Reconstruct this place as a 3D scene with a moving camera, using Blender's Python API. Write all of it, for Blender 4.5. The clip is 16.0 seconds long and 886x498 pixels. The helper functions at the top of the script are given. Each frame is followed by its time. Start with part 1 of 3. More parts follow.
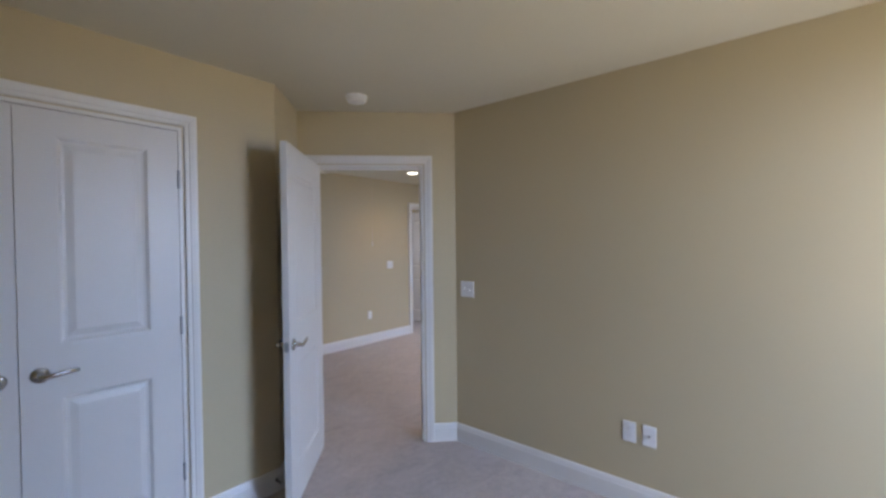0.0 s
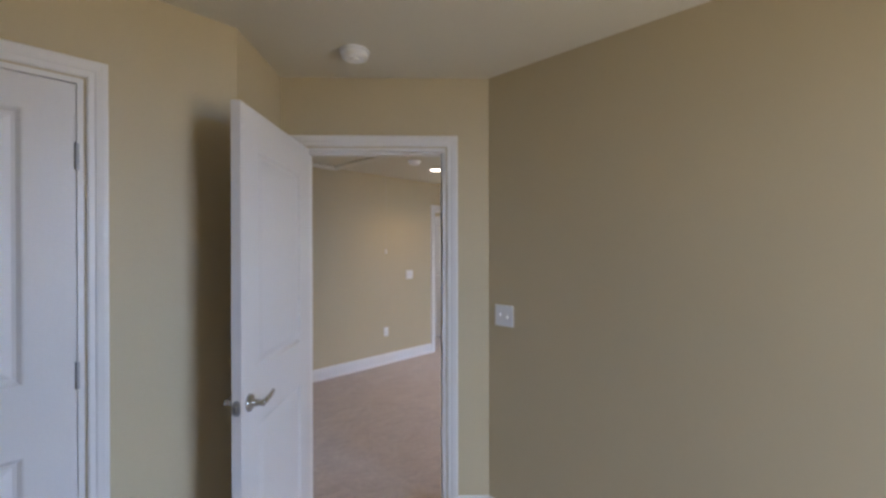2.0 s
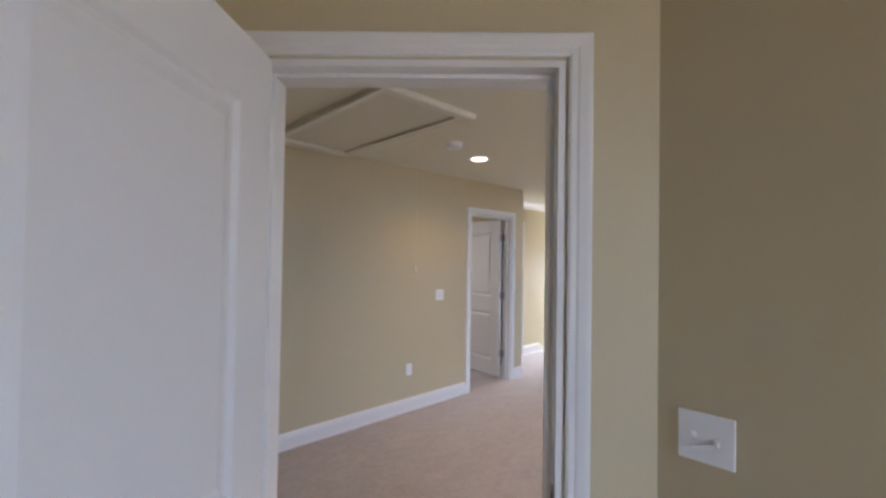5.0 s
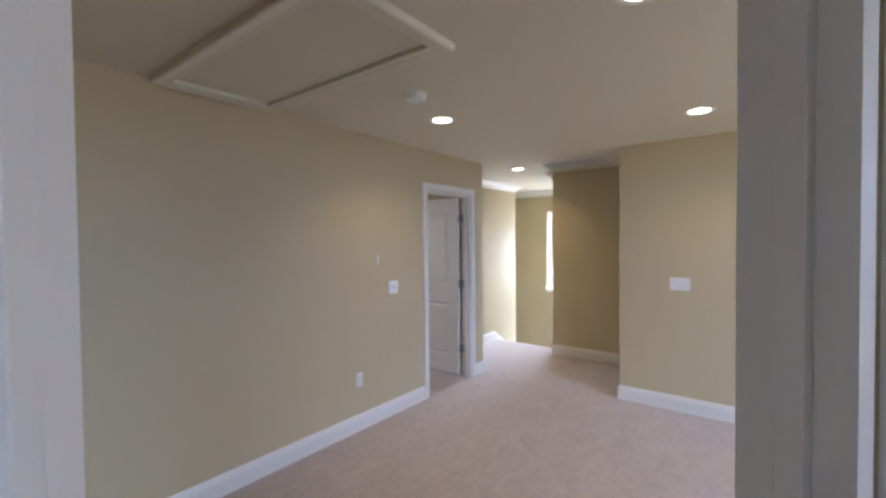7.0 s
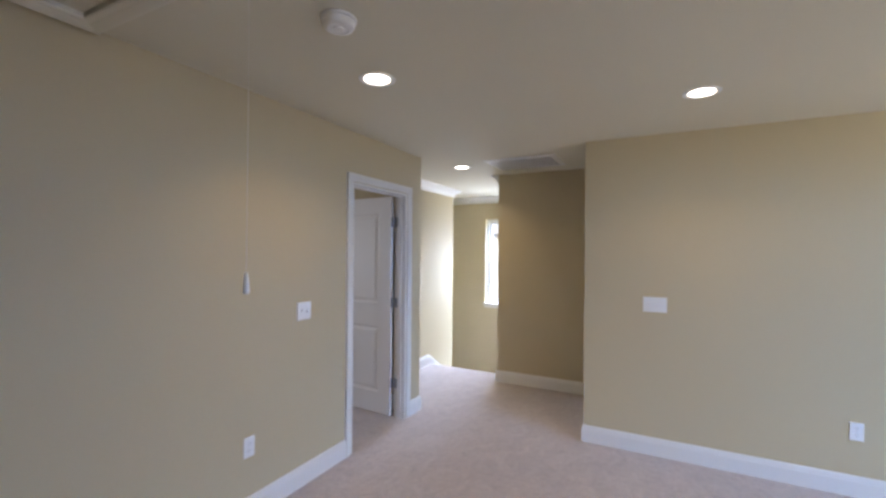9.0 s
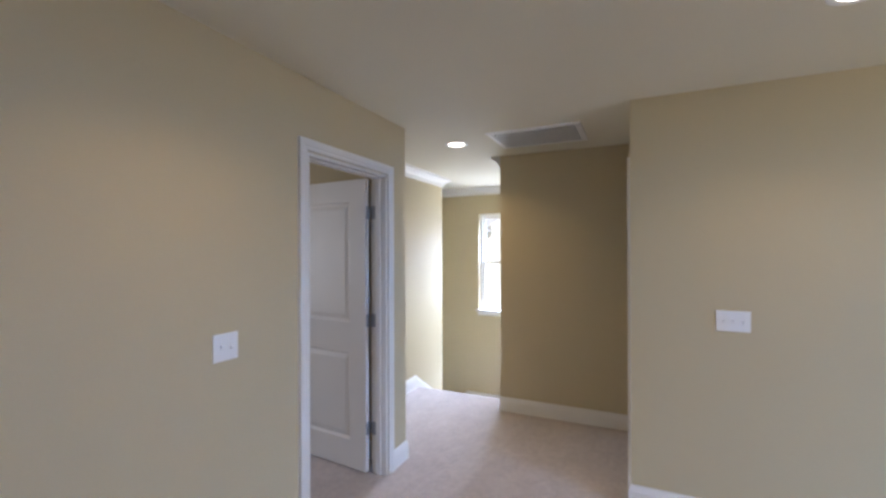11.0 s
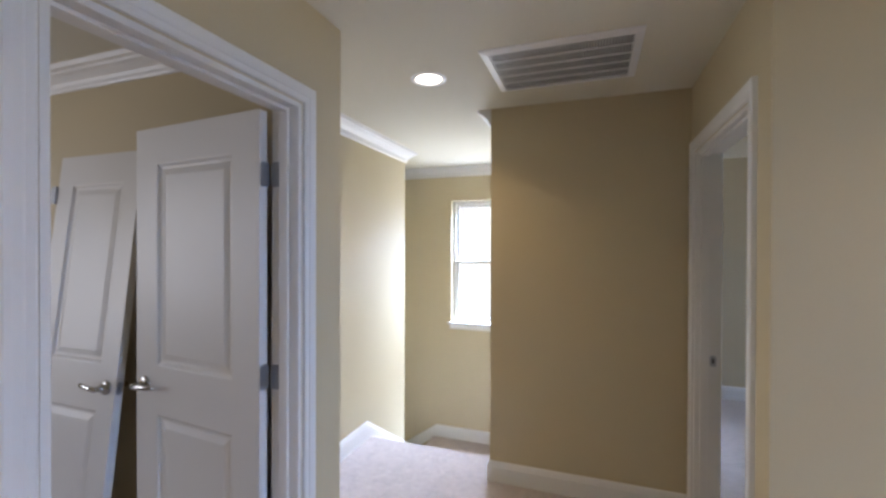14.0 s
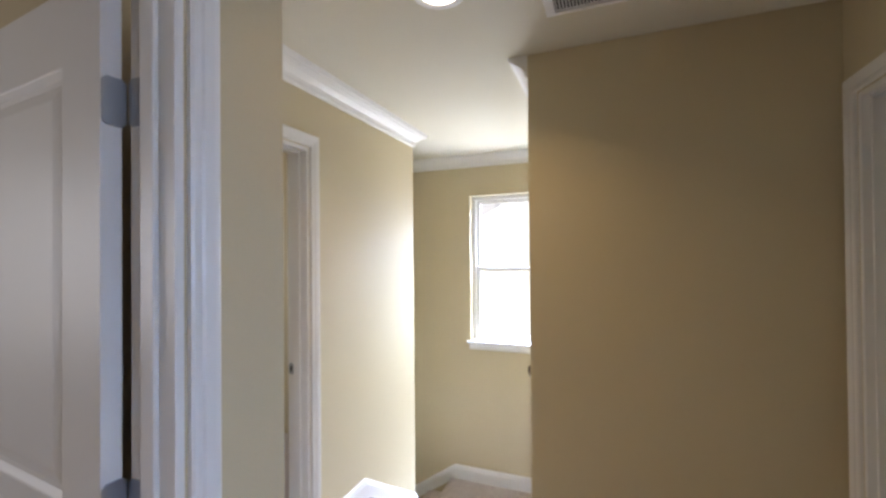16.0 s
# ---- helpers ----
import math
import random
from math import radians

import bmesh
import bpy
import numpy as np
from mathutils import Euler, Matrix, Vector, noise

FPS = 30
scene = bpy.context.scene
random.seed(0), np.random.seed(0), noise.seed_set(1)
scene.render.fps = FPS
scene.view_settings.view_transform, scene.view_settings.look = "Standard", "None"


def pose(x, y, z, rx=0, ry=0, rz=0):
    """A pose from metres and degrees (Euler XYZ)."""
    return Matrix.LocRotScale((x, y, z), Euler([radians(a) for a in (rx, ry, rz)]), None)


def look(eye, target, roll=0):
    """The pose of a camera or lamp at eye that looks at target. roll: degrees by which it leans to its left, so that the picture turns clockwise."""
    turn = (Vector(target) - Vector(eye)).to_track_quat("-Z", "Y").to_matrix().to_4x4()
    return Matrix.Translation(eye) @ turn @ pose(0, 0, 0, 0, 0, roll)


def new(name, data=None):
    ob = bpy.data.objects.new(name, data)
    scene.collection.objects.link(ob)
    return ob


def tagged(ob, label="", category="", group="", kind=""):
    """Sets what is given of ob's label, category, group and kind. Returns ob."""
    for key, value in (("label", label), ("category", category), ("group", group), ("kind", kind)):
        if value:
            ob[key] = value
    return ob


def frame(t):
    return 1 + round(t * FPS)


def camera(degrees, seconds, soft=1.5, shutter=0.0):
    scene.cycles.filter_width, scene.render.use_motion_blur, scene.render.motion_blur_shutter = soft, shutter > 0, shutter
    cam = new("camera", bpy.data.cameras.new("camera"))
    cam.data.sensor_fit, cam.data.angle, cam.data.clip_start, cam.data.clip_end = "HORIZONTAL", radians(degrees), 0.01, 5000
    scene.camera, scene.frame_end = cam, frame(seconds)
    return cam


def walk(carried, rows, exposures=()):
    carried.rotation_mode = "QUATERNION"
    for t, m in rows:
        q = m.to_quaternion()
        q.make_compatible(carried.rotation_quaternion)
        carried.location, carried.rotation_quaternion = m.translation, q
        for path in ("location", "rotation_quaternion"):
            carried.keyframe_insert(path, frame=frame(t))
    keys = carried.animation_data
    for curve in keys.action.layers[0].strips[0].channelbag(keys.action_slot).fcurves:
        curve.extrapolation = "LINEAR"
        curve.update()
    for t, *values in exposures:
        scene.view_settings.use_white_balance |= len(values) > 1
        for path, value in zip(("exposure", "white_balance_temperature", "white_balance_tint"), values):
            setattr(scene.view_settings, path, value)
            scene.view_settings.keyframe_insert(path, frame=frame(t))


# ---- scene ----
cam = camera(92.8, 16.0, soft=2.8)
PATH = [
    (0, (0.187, -0.21, 1.488), (1.713, 1.083, 1.453), -0.6),
    (0.5, (0.35, -0.119, 1.496), (1.858, 1.194, 1.457), -1.2),
    (1, (0.495, -0.004, 1.491), (1.966, 1.351, 1.462), -1.1),
    (1.5, (0.64, 0.145, 1.498), (2.102, 1.51, 1.478), -0.7),
    (2, (0.783, 0.315, 1.505), (2.227, 1.698, 1.499), -0.1),
    (2.5, (0.937, 0.496, 1.51), (2.339, 1.922, 1.518), 0.5),
    (3, (1.071, 0.673, 1.519), (2.425, 2.145, 1.543), 0.9),
    (3.5, (1.153, 0.842, 1.522), (2.496, 2.323, 1.565), 1.2),
    (4, (1.264, 1.02, 1.531), (2.622, 2.488, 1.587), 1.2),
    (6.3, (1.805, 1.786, 1.566), (3.274, 3.143, 1.515), -0.7),
    (6.5, (1.837, 1.852, 1.565), (3.34, 3.171, 1.512), -0.7),
    (7, (1.913, 1.998, 1.559), (3.502, 3.212, 1.515), -0.5),
    (7.5, (2.076, 2.138, 1.54), (3.736, 3.254, 1.509), 0.3),
    (8, (2.25, 2.276, 1.542), (3.965, 3.304, 1.517), 0.4),
    (8.5, (2.425, 2.43, 1.544), (4.178, 3.393, 1.534), 0.7),
    (9, (2.592, 2.566, 1.545), (4.37, 3.483, 1.55), 0.5),
    (9.2, (2.669, 2.631, 1.534), (4.452, 3.537, 1.547), 0.4),
    (11.3, (3.526, 3.153, 1.541), (5.359, 3.953, 1.54), -0.4),
    (11.5, (3.598, 3.203, 1.539), (5.442, 3.978, 1.537), -0.4),
    (12, (3.795, 3.293, 1.536), (5.638, 4.069, 1.528), -0.2),
    (12.5, (3.972, 3.398, 1.523), (5.834, 4.128, 1.517), 0.3),
    (13, (4.171, 3.49, 1.533), (6.049, 4.177, 1.525), 0.6),
    (13.5, (4.386, 3.58, 1.53), (6.274, 4.24, 1.52), 0.6),
    (14, (4.61, 3.638, 1.538), (6.494, 4.309, 1.526), 0.2),
    (14.5, (4.805, 3.713, 1.527), (6.688, 4.387, 1.527), -0.1),
    (15, (4.992, 3.788, 1.529), (6.881, 4.445, 1.539), -0.4),
    (15.5, (5.165, 3.853, 1.537), (7.051, 4.519, 1.552), -0.5),
    (16, (5.347, 3.92, 1.514), (7.205, 4.659, 1.533), -0.5),
]
EXPO = [(0.0, -0.04, 6750, 12), (1.0, -0.03, 6950, 12), (2.5, 0.07, 7300, 13), (4.0, 0.12, 7250, 13), (6.5, 0.0, 7050, 13), (7.5, 0.03, 6600, 12), (9.0, 0.0, 6450, 12), (12.5, -0.05, 6450, 11.5), (15.0, -0.02, 6650, 12), (16.0, -0.02, 6900, 12)]
walk(cam, [(t, look(eye, target, roll)) for t, eye, target, roll in PATH], EXPO)

# ---- world, sun, large lights ----
world = bpy.data.worlds.new("sky")
scene.world = world
world.use_nodes = True
wn = world.node_tree
sky = wn.nodes.new("ShaderNodeTexSky")
sky.sky_type = "NISHITA"
sky.sun_disc = False
sky.sun_elevation = radians(30)
sky.sun_rotation = radians(-88)
wn.nodes["Background"].inputs[1].default_value = 0.14
wn.links.new(sky.outputs[0], wn.nodes["Background"].inputs[0])


def lamp(name, kind, watts, colour, m, size=1.0, size_y=None, spread=180):
    d = bpy.data.lights.new(name, kind)
    d.energy, d.color = watts, colour
    if kind == "AREA":
        d.shape, d.size, d.size_y, d.spread = "RECTANGLE", size, size_y or size, radians(spread)
    if kind == "SUN":
        d.angle = radians(0.5)
    ob = new(name, d)
    ob.matrix_world = m
    return ob


lamp("sun", "SUN", 5.0, (1.0, 0.96, 0.90), look((-12, 0.4, 7), (0, 0, 0)))
WARM = (1.0, 0.75, 0.46)
# area lamps stand in for the sky at each window; over the stairs also for the sky above, steep onto the landing
# added lamps below imitate light off a sunlit lawn, rising to the ceilings and wall tops, warm for bedroom and loft
BOUNCE_FILL = (1.0, 0.87, 0.58)
lamp("daylight_bedroom", "AREA", 17, (0.70, 0.77, 1.0), look((1.98, -1.58, 1.46), (2.45, 1.0, 0.3)), 0.8, 1.3, 145)
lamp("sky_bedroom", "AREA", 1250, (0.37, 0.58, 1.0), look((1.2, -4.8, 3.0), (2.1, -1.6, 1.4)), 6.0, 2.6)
lamp("bounce_fill_bedroom", "AREA", 360, BOUNCE_FILL, look((1.6, -4.2, -0.6), (2.05, -1.6, 1.4)), 5.0, 2.6)
lamp("daylight_loft", "AREA", 33, (0.46, 0.62, 1.0), look((4.42, -1.08, 1.5), (4.42, 3.0, -0.1)), 1.7, 1.35, 150)
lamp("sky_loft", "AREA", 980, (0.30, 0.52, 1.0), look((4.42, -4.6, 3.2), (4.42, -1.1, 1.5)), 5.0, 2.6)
lamp("bounce_fill_loft", "AREA", 330, BOUNCE_FILL, look((4.42, -4.0, -0.6), (4.42, -1.1, 1.5)), 5.0, 2.6)
lamp("daylight_stair", "AREA", 20, (0.80, 0.88, 1.0), look((9.20, 4.757, 1.36), (7.0, 4.90, 1.15)), 0.80, 1.36, 170)
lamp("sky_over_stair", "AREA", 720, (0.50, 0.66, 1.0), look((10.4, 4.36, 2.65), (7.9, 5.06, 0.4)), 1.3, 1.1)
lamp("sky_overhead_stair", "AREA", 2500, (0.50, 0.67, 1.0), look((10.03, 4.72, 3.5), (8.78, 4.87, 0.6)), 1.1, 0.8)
lamp("bounce_fill_stair", "AREA", 80, (0.80, 0.86, 1.0), look((10.9, 4.77, -0.95), (8.6, 4.87, 2.2)), 1.8, 1.1)
lamp("daylight_spare", "AREA", 31, (0.86, 0.88, 1.0), look((4.0, 8.18, 1.5), (5.6, 5.0, 1.0)), 1.5, 1.3)
# added fill lamp at an unseen opening, brightens the small room
lamp("fill_small_room", "AREA", 14, (0.85, 0.90, 1.0), look((7.2, 7.58, 1.5), (7.0, 5.5, 1.1)), 0.8, 1.2)
lamp("daylight_side", "AREA", 36, (0.52, 0.66, 1.0), look((8.2, -1.08, 1.5), (8.2, 3.0, 1.0)), 1.3, 1.3)

# ---- materials ----


def material(name, colour, rough=0.6, metal=0.0, scale=60.0, vary=0.05, bump=0.05, big=1.5, bigvary=0.05, coat=0.0, bscale=None, spec=0.5):
    """A plain coat with fine grain, slow blotches and relief."""
    m = bpy.data.materials.new(name)
    m.use_nodes = True
    n, l = m.node_tree.nodes, m.node_tree.links
    b = n["Principled BSDF"]
    b.inputs["Roughness"].default_value, b.inputs["Metallic"].default_value = rough, metal
    b.inputs["Specular IOR Level"].default_value = spec
    b.inputs["Coat Weight"].default_value = coat
    tc = n.new("ShaderNodeNewGeometry")
    fine, slow = n.new("ShaderNodeTexNoise"), n.new("ShaderNodeTexNoise")
    fine.inputs["Scale"].default_value, fine.inputs["Detail"].default_value = scale, 3
    slow.inputs["Scale"].default_value, slow.inputs["Detail"].default_value = big, 2
    for t in (fine, slow):
        l.new(tc.outputs["Position"], t.inputs["Vector"])
    add = n.new("ShaderNodeMath")
    add.operation = "MULTIPLY_ADD"
    l.new(fine.outputs[0], add.inputs[0])
    add.inputs[1].default_value = vary * 2
    add.inputs[2].default_value = 1 - vary - bigvary
    add2 = n.new("ShaderNodeMath")
    add2.operation = "MULTIPLY_ADD"
    l.new(slow.outputs[0], add2.inputs[0])
    add2.inputs[1].default_value = bigvary * 2
    l.new(add.outputs[0], add2.inputs[2])
    mix = n.new("ShaderNodeVectorMath")
    mix.operation = "SCALE"
    mix.inputs[0].default_value = colour
    l.new(add2.outputs[0], mix.inputs["Scale"])
    l.new(mix.outputs[0], b.inputs["Base Color"])
    rr = n.new("ShaderNodeMath")
    rr.operation = "MULTIPLY_ADD"
    l.new(slow.outputs[0], rr.inputs[0])
    rr.inputs[1].default_value, rr.inputs[2].default_value = 0.12, rough - 0.06
    l.new(rr.outputs[0], b.inputs["Roughness"])
    if bump:
        bp = n.new("ShaderNodeBump")
        bp.inputs["Strength"].default_value, bp.inputs["Distance"].default_value = bump, 0.004
        src = fine
        if bscale:
            src = n.new("ShaderNodeTexNoise")
            src.inputs["Scale"].default_value, src.inputs["Detail"].default_value = bscale, 2
            l.new(tc.outputs["Position"], src.inputs["Vector"])
        l.new(src.outputs[0], bp.inputs["Height"])
        l.new(bp.outputs[0], b.inputs["Normal"])
    return m


def glow(name, colour, strength):
    m = bpy.data.materials.new(name)
    m.use_nodes = True
    n = m.node_tree
    n.nodes.remove(n.nodes["Principled BSDF"])
    e = n.nodes.new("ShaderNodeEmission")
    e.inputs[0].default_value, e.inputs[1].default_value = (*colour, 1), strength
    n.links.new(e.outputs[0], n.nodes["Material Output"].inputs[0])
    return m


def carpet_material():
    """Cut pile: speckled tufts, swept streaks and soft footprints."""
    m = bpy.data.materials.new("carpet")
    m.use_nodes = True
    n, l = m.node_tree.nodes, m.node_tree.links
    b = n["Principled BSDF"]
    b.inputs["Roughness"].default_value = 0.95
    b.inputs["Specular IOR Level"].default_value = 0.1
    b.inputs["Sheen Weight"].default_value = 0.25
    b.inputs["Sheen Roughness"].default_value = 0.5
    g = n.new("ShaderNodeNewGeometry")
    tuft, sweep, blot = (n.new("ShaderNodeTexNoise") for _ in range(3))
    tuft.inputs["Scale"].default_value, tuft.inputs["Detail"].default_value = 170, 3
    sweep.inputs["Scale"].default_value, sweep.inputs["Detail"].default_value, sweep.inputs["Distortion"].default_value = 5.5, 4, 1.2
    blot.inputs["Scale"].default_value, blot.inputs["Detail"].default_value = 26, 3
    mp = n.new("ShaderNodeMapping")
    mp.inputs["Rotation"].default_value = (0, 0, 0.6)
    mp.inputs["Scale"].default_value = (0.85, 1.15, 1)
    l.new(g.outputs["Position"], mp.inputs["Vector"])
    l.new(mp.outputs[0], sweep.inputs["Vector"])
    l.new(g.outputs["Position"], tuft.inputs["Vector"])
    l.new(g.outputs["Position"], blot.inputs["Vector"])
    total = None
    for tex, w in ((tuft, 0.5), (sweep, 0.55), (blot, 0.5)):
        c = n.new("ShaderNodeMath")
        c.operation = "MULTIPLY_ADD"
        l.new(tex.outputs[0], c.inputs[0])
        c.inputs[1].default_value, c.inputs[2].default_value = w, -0.5 * w
        if total is not None:
            a = n.new("ShaderNodeMath")
            l.new(c.outputs[0], a.inputs[0])
            l.new(total.outputs[0], a.inputs[1])
            total = a
        else:
            total = c
    ramp = n.new("ShaderNodeMapRange")
    ramp.inputs["From Min"].default_value, ramp.inputs["From Max"].default_value = -0.5, 0.5
    ramp.inputs["To Min"].default_value, ramp.inputs["To Max"].default_value = 0.62, 1.34
    l.new(total.outputs[0], ramp.inputs["Value"])
    sc = n.new("ShaderNodeVectorMath")
    sc.operation = "SCALE"
    sc.inputs[0].default_value = (0.475, 0.407, 0.374)
    l.new(ramp.outputs[0], sc.inputs["Scale"])
    l.new(sc.outputs[0], b.inputs["Base Color"])
    bp = n.new("ShaderNodeBump")
    bp.inputs["Strength"].default_value, bp.inputs["Distance"].default_value = 0.85, 0.010
    l.new(total.outputs[0], bp.inputs["Height"])
    l.new(bp.outputs[0], b.inputs["Normal"])
    return m


PAINT = material("tan_wall_paint", (0.546, 0.461, 0.302), 0.55, scale=140, vary=0.015, bump=0.12, big=0.9, bigvary=0.03, bscale=260, spec=0.3)
CEIL = material("ceiling_paint", (0.665, 0.625, 0.515), 0.85, scale=120, vary=0.02, bump=0.2, big=0.8, bigvary=0.03, bscale=180, spec=0.2)
TRIM = material("white_trim_paint", (0.74, 0.722, 0.695), 0.35, scale=90, vary=0.012, bump=0.03, big=2.0, bigvary=0.02)
DOOR = material("white_door_paint", (0.69, 0.67, 0.645), 0.40, scale=110, vary=0.012, bump=0.05, big=1.6, bigvary=0.02)
PLASTIC = material("white_plastic", (0.82, 0.82, 0.82), 0.3, scale=60, vary=0.01, bump=0.0, bigvary=0.01)
NICKEL = material("satin_nickel", (0.55, 0.54, 0.52), 0.25, metal=1.0, scale=200, vary=0.04, bump=0.02, bigvary=0.03)
STEEL = material("hinge_steel", (0.40, 0.41, 0.43), 0.45, metal=1.0, scale=200, vary=0.05, bump=0.02, bigvary=0.05)
DARK = material("hole_shade", (0.03, 0.03, 0.03), 0.7, bump=0)
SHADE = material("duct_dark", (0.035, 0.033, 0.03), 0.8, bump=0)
GRILLE = material("grille_enamel", (0.80, 0.79, 0.79), 0.4, scale=80, vary=0.01, bump=0.0, bigvary=0.02)
CARPET = carpet_material()
BULB = glow("lamp_lens", (1.0, 0.93, 0.80), 9.0)
RAILWOOD = material("dark_rail_wood", (0.10, 0.065, 0.04), 0.35, scale=70, vary=0.12, bump=0.04, bigvary=0.1)
CORD = material("pull_cord", (0.75, 0.73, 0.7), 0.7, bump=0)
HATCH = material("hatch_paint", (0.70, 0.665, 0.57), 0.5, scale=90, vary=0.012, bump=0.04, big=2.0, bigvary=0.02)
SIDING = material("pale_siding", (0.84, 0.83, 0.80), 0.6, scale=6, vary=0.03, bump=0.05)
SHINGLE = material("grey_shingle", (0.70, 0.71, 0.73), 0.85, scale=12, vary=0.15, bump=0.2)
GROUND = material("dry_lawn", (0.16, 0.17, 0.09), 0.95, scale=4, vary=0.2, bump=0.3, big=0.08, bigvary=0.2)

GLASS = bpy.data.materials.new("window_glass")
GLASS.use_nodes = True
gb = GLASS.node_tree.nodes["Principled BSDF"]
gb.inputs["Transmission Weight"].default_value, gb.inputs["Roughness"].default_value, gb.inputs["IOR"].default_value = 1.0, 0.0, 1.45

# ---- building blocks ----
H = 2.44


def part(name, bm, mat, parent=None, label="", m=None, smooth=False):
    me = bpy.data.meshes.new(name)
    bmesh.ops.recalc_face_normals(bm, faces=bm.faces[:])
    bm.to_mesh(me)
    bm.free()
    if smooth:
        me.polygons.foreach_set("use_smooth", [True] * len(me.polygons))
    me.materials.append(mat)
    ob = new(name, me)
    if parent is not None:
        ob.parent = parent
    if m is not None:
        ob.matrix_basis = m
    if label:
        ob["label"] = label
    return ob


def base(name, m, label, category="", kind="", group=""):
    ob = new(name)
    ob.empty_display_size = 0.1
    ob.matrix_basis = m
    return tagged(ob, label, category, group, kind)


def box(bm, x0, y0, z0, x1, y1, z1, bevel=0.0, m=None):
    vs = [bm.verts.new((x, y, z)) for x in (x0, x1) for y in (y0, y1) for z in (z0, z1)]
    fs = [bm.faces.new([vs[i] for i in f]) for f in ((0, 1, 3, 2), (4, 6, 7, 5), (0, 4, 5, 1), (2, 3, 7, 6), (0, 2, 6, 4), (1, 5, 7, 3))]
    if bevel:
        es = list({e for f in fs for e in f.edges})
        r = bmesh.ops.bevel(bm, geom=es, offset=bevel, segments=2, affect="EDGES", profile=0.6)
        vs = list({v for v in vs if v.is_valid} | set(r["verts"]))
    if m is not None:
        bmesh.ops.transform(bm, matrix=m, verts=vs)
    return bm


def ring(bm, c, axis, profile, n=28):
    """A turned body about a line through c along axis; profile of (radius, height)."""
    q = Vector((0, 0, 1)).rotation_difference(Vector(axis)).to_matrix()
    rows = []
    for r, hgt in profile:
        if r < 1e-6:
            rows.append([bm.verts.new(Vector(c) + q @ Vector((0, 0, hgt)))])
        else:
            rows.append([bm.verts.new(Vector(c) + q @ Vector((r * math.cos(2 * math.pi * k / n), r * math.sin(2 * math.pi * k / n), hgt))) for k in range(n)])
    for a, b in zip(rows, rows[1:]):
        for k in range(n):
            f = [a[k % len(a)], a[(k + 1) % len(a)], b[(k + 1) % len(b)], b[k % len(b)]]
            f = list(dict.fromkeys(f))
            if len(f) > 2:
                bm.faces.new(f)
    return bm


def tube(bm, pts, radii, n=10, flat=1.0):
    """A round bar through pts with a radius at each."""
    pts = [Vector(p) for p in pts]
    rows = []
    for i, p in enumerate(pts):
        d = (pts[min(i + 1, len(pts) - 1)] - pts[max(i - 1, 0)]).normalized()
        u = d.orthogonal().normalized() if abs(d.z) > 0.99 else d.cross(Vector((0, 0, 1))).normalized()
        w = u.cross(d)
        rows.append([bm.verts.new(p + radii[i] * (math.cos(2 * math.pi * k / n) * u + flat * math.sin(2 * math.pi * k / n) * w)) for k in range(n)])
    for a, b in zip(rows, rows[1:]):
        for k in range(n):
            bm.faces.new([a[k], a[(k + 1) % n], b[(k + 1) % n], b[k]])
    bm.faces.new(rows[0])
    bm.faces.new(rows[-1])
    return bm


def sweep(bm, stations, profile):
    """A moulding: at each station (point, A, B) the profile point (a, b) lies at point + a A + b B."""
    rows = [[bm.verts.new(Vector(p) + a * Vector(A) + b * Vector(B)) for a, b in profile] for p, A, B in stations]
    k = len(profile)
    for r, s in zip(rows, rows[1:]):
        for i in range(k):
            bm.faces.new([r[i], r[(i + 1) % k], s[(i + 1) % k], s[i]])
    bm.faces.new(rows[0])
    bm.faces.new(rows[-1])
    return bm


def along(pts, side):
    """Stations with mitred sideways vectors for a polyline in plan; side: 1 to its left, -1 to its right."""
    out = []
    P = [Vector(p) for p in pts]
    for i, p in enumerate(P):
        ns = []
        for a, b in ((i - 1, i), (i, i + 1)):
            if 0 <= a and b < len(P):
                d = P[b] - P[a]
                d.z = 0
                d.normalize()
                ns.append(Vector((-d.y, d.x, 0)) * side)
        B = ns[0] if len(ns) == 1 else (ns[0] + ns[1]) / (1 + ns[0].dot(ns[1]))
        out.append((p, Vector((0, 0, 1)), B))
    return out


BASE_P = [(0.0, 0.0), (0.0, 0.015), (0.098, 0.015), (0.104, 0.0125), (0.112, 0.0115), (0.124, 0.008), (0.131, 0.0045), (0.133, 0.0)]
CROWN_P = [(-0.104, 0.0), (-0.104, 0.010), (-0.094, 0.016), (-0.082, 0.018), (-0.066, 0.024), (-0.044, 0.046), (-0.034, 0.064), (-0.026, 0.070), (-0.022, 0.086), (-0.006, 0.092), (0.0, 0.094), (0.0, 0.0)]
CASE_P = [(0.0, 0.0), (0.0, 0.010), (0.006, 0.013), (0.020, 0.013), (0.026, 0.016), (0.044, 0.0185), (0.054, 0.0185), (0.058, 0.016), (0.058, 0.0)]


def baseboard(pts, side):
    ob = part("baseboard", sweep(bmesh.new(), along(pts, side), BASE_P), TRIM)
    return tagged(ob, "white painted wooden baseboard with a moulded top", "baseboard", kind="structure")


def crown(pts, side):
    ob = part("trim", sweep(bmesh.new(), along([(x, y, H) for x, y in pts], side), CROWN_P), TRIM)
    return tagged(ob, "white crown moulding under the ceiling", "trim", kind="structure")


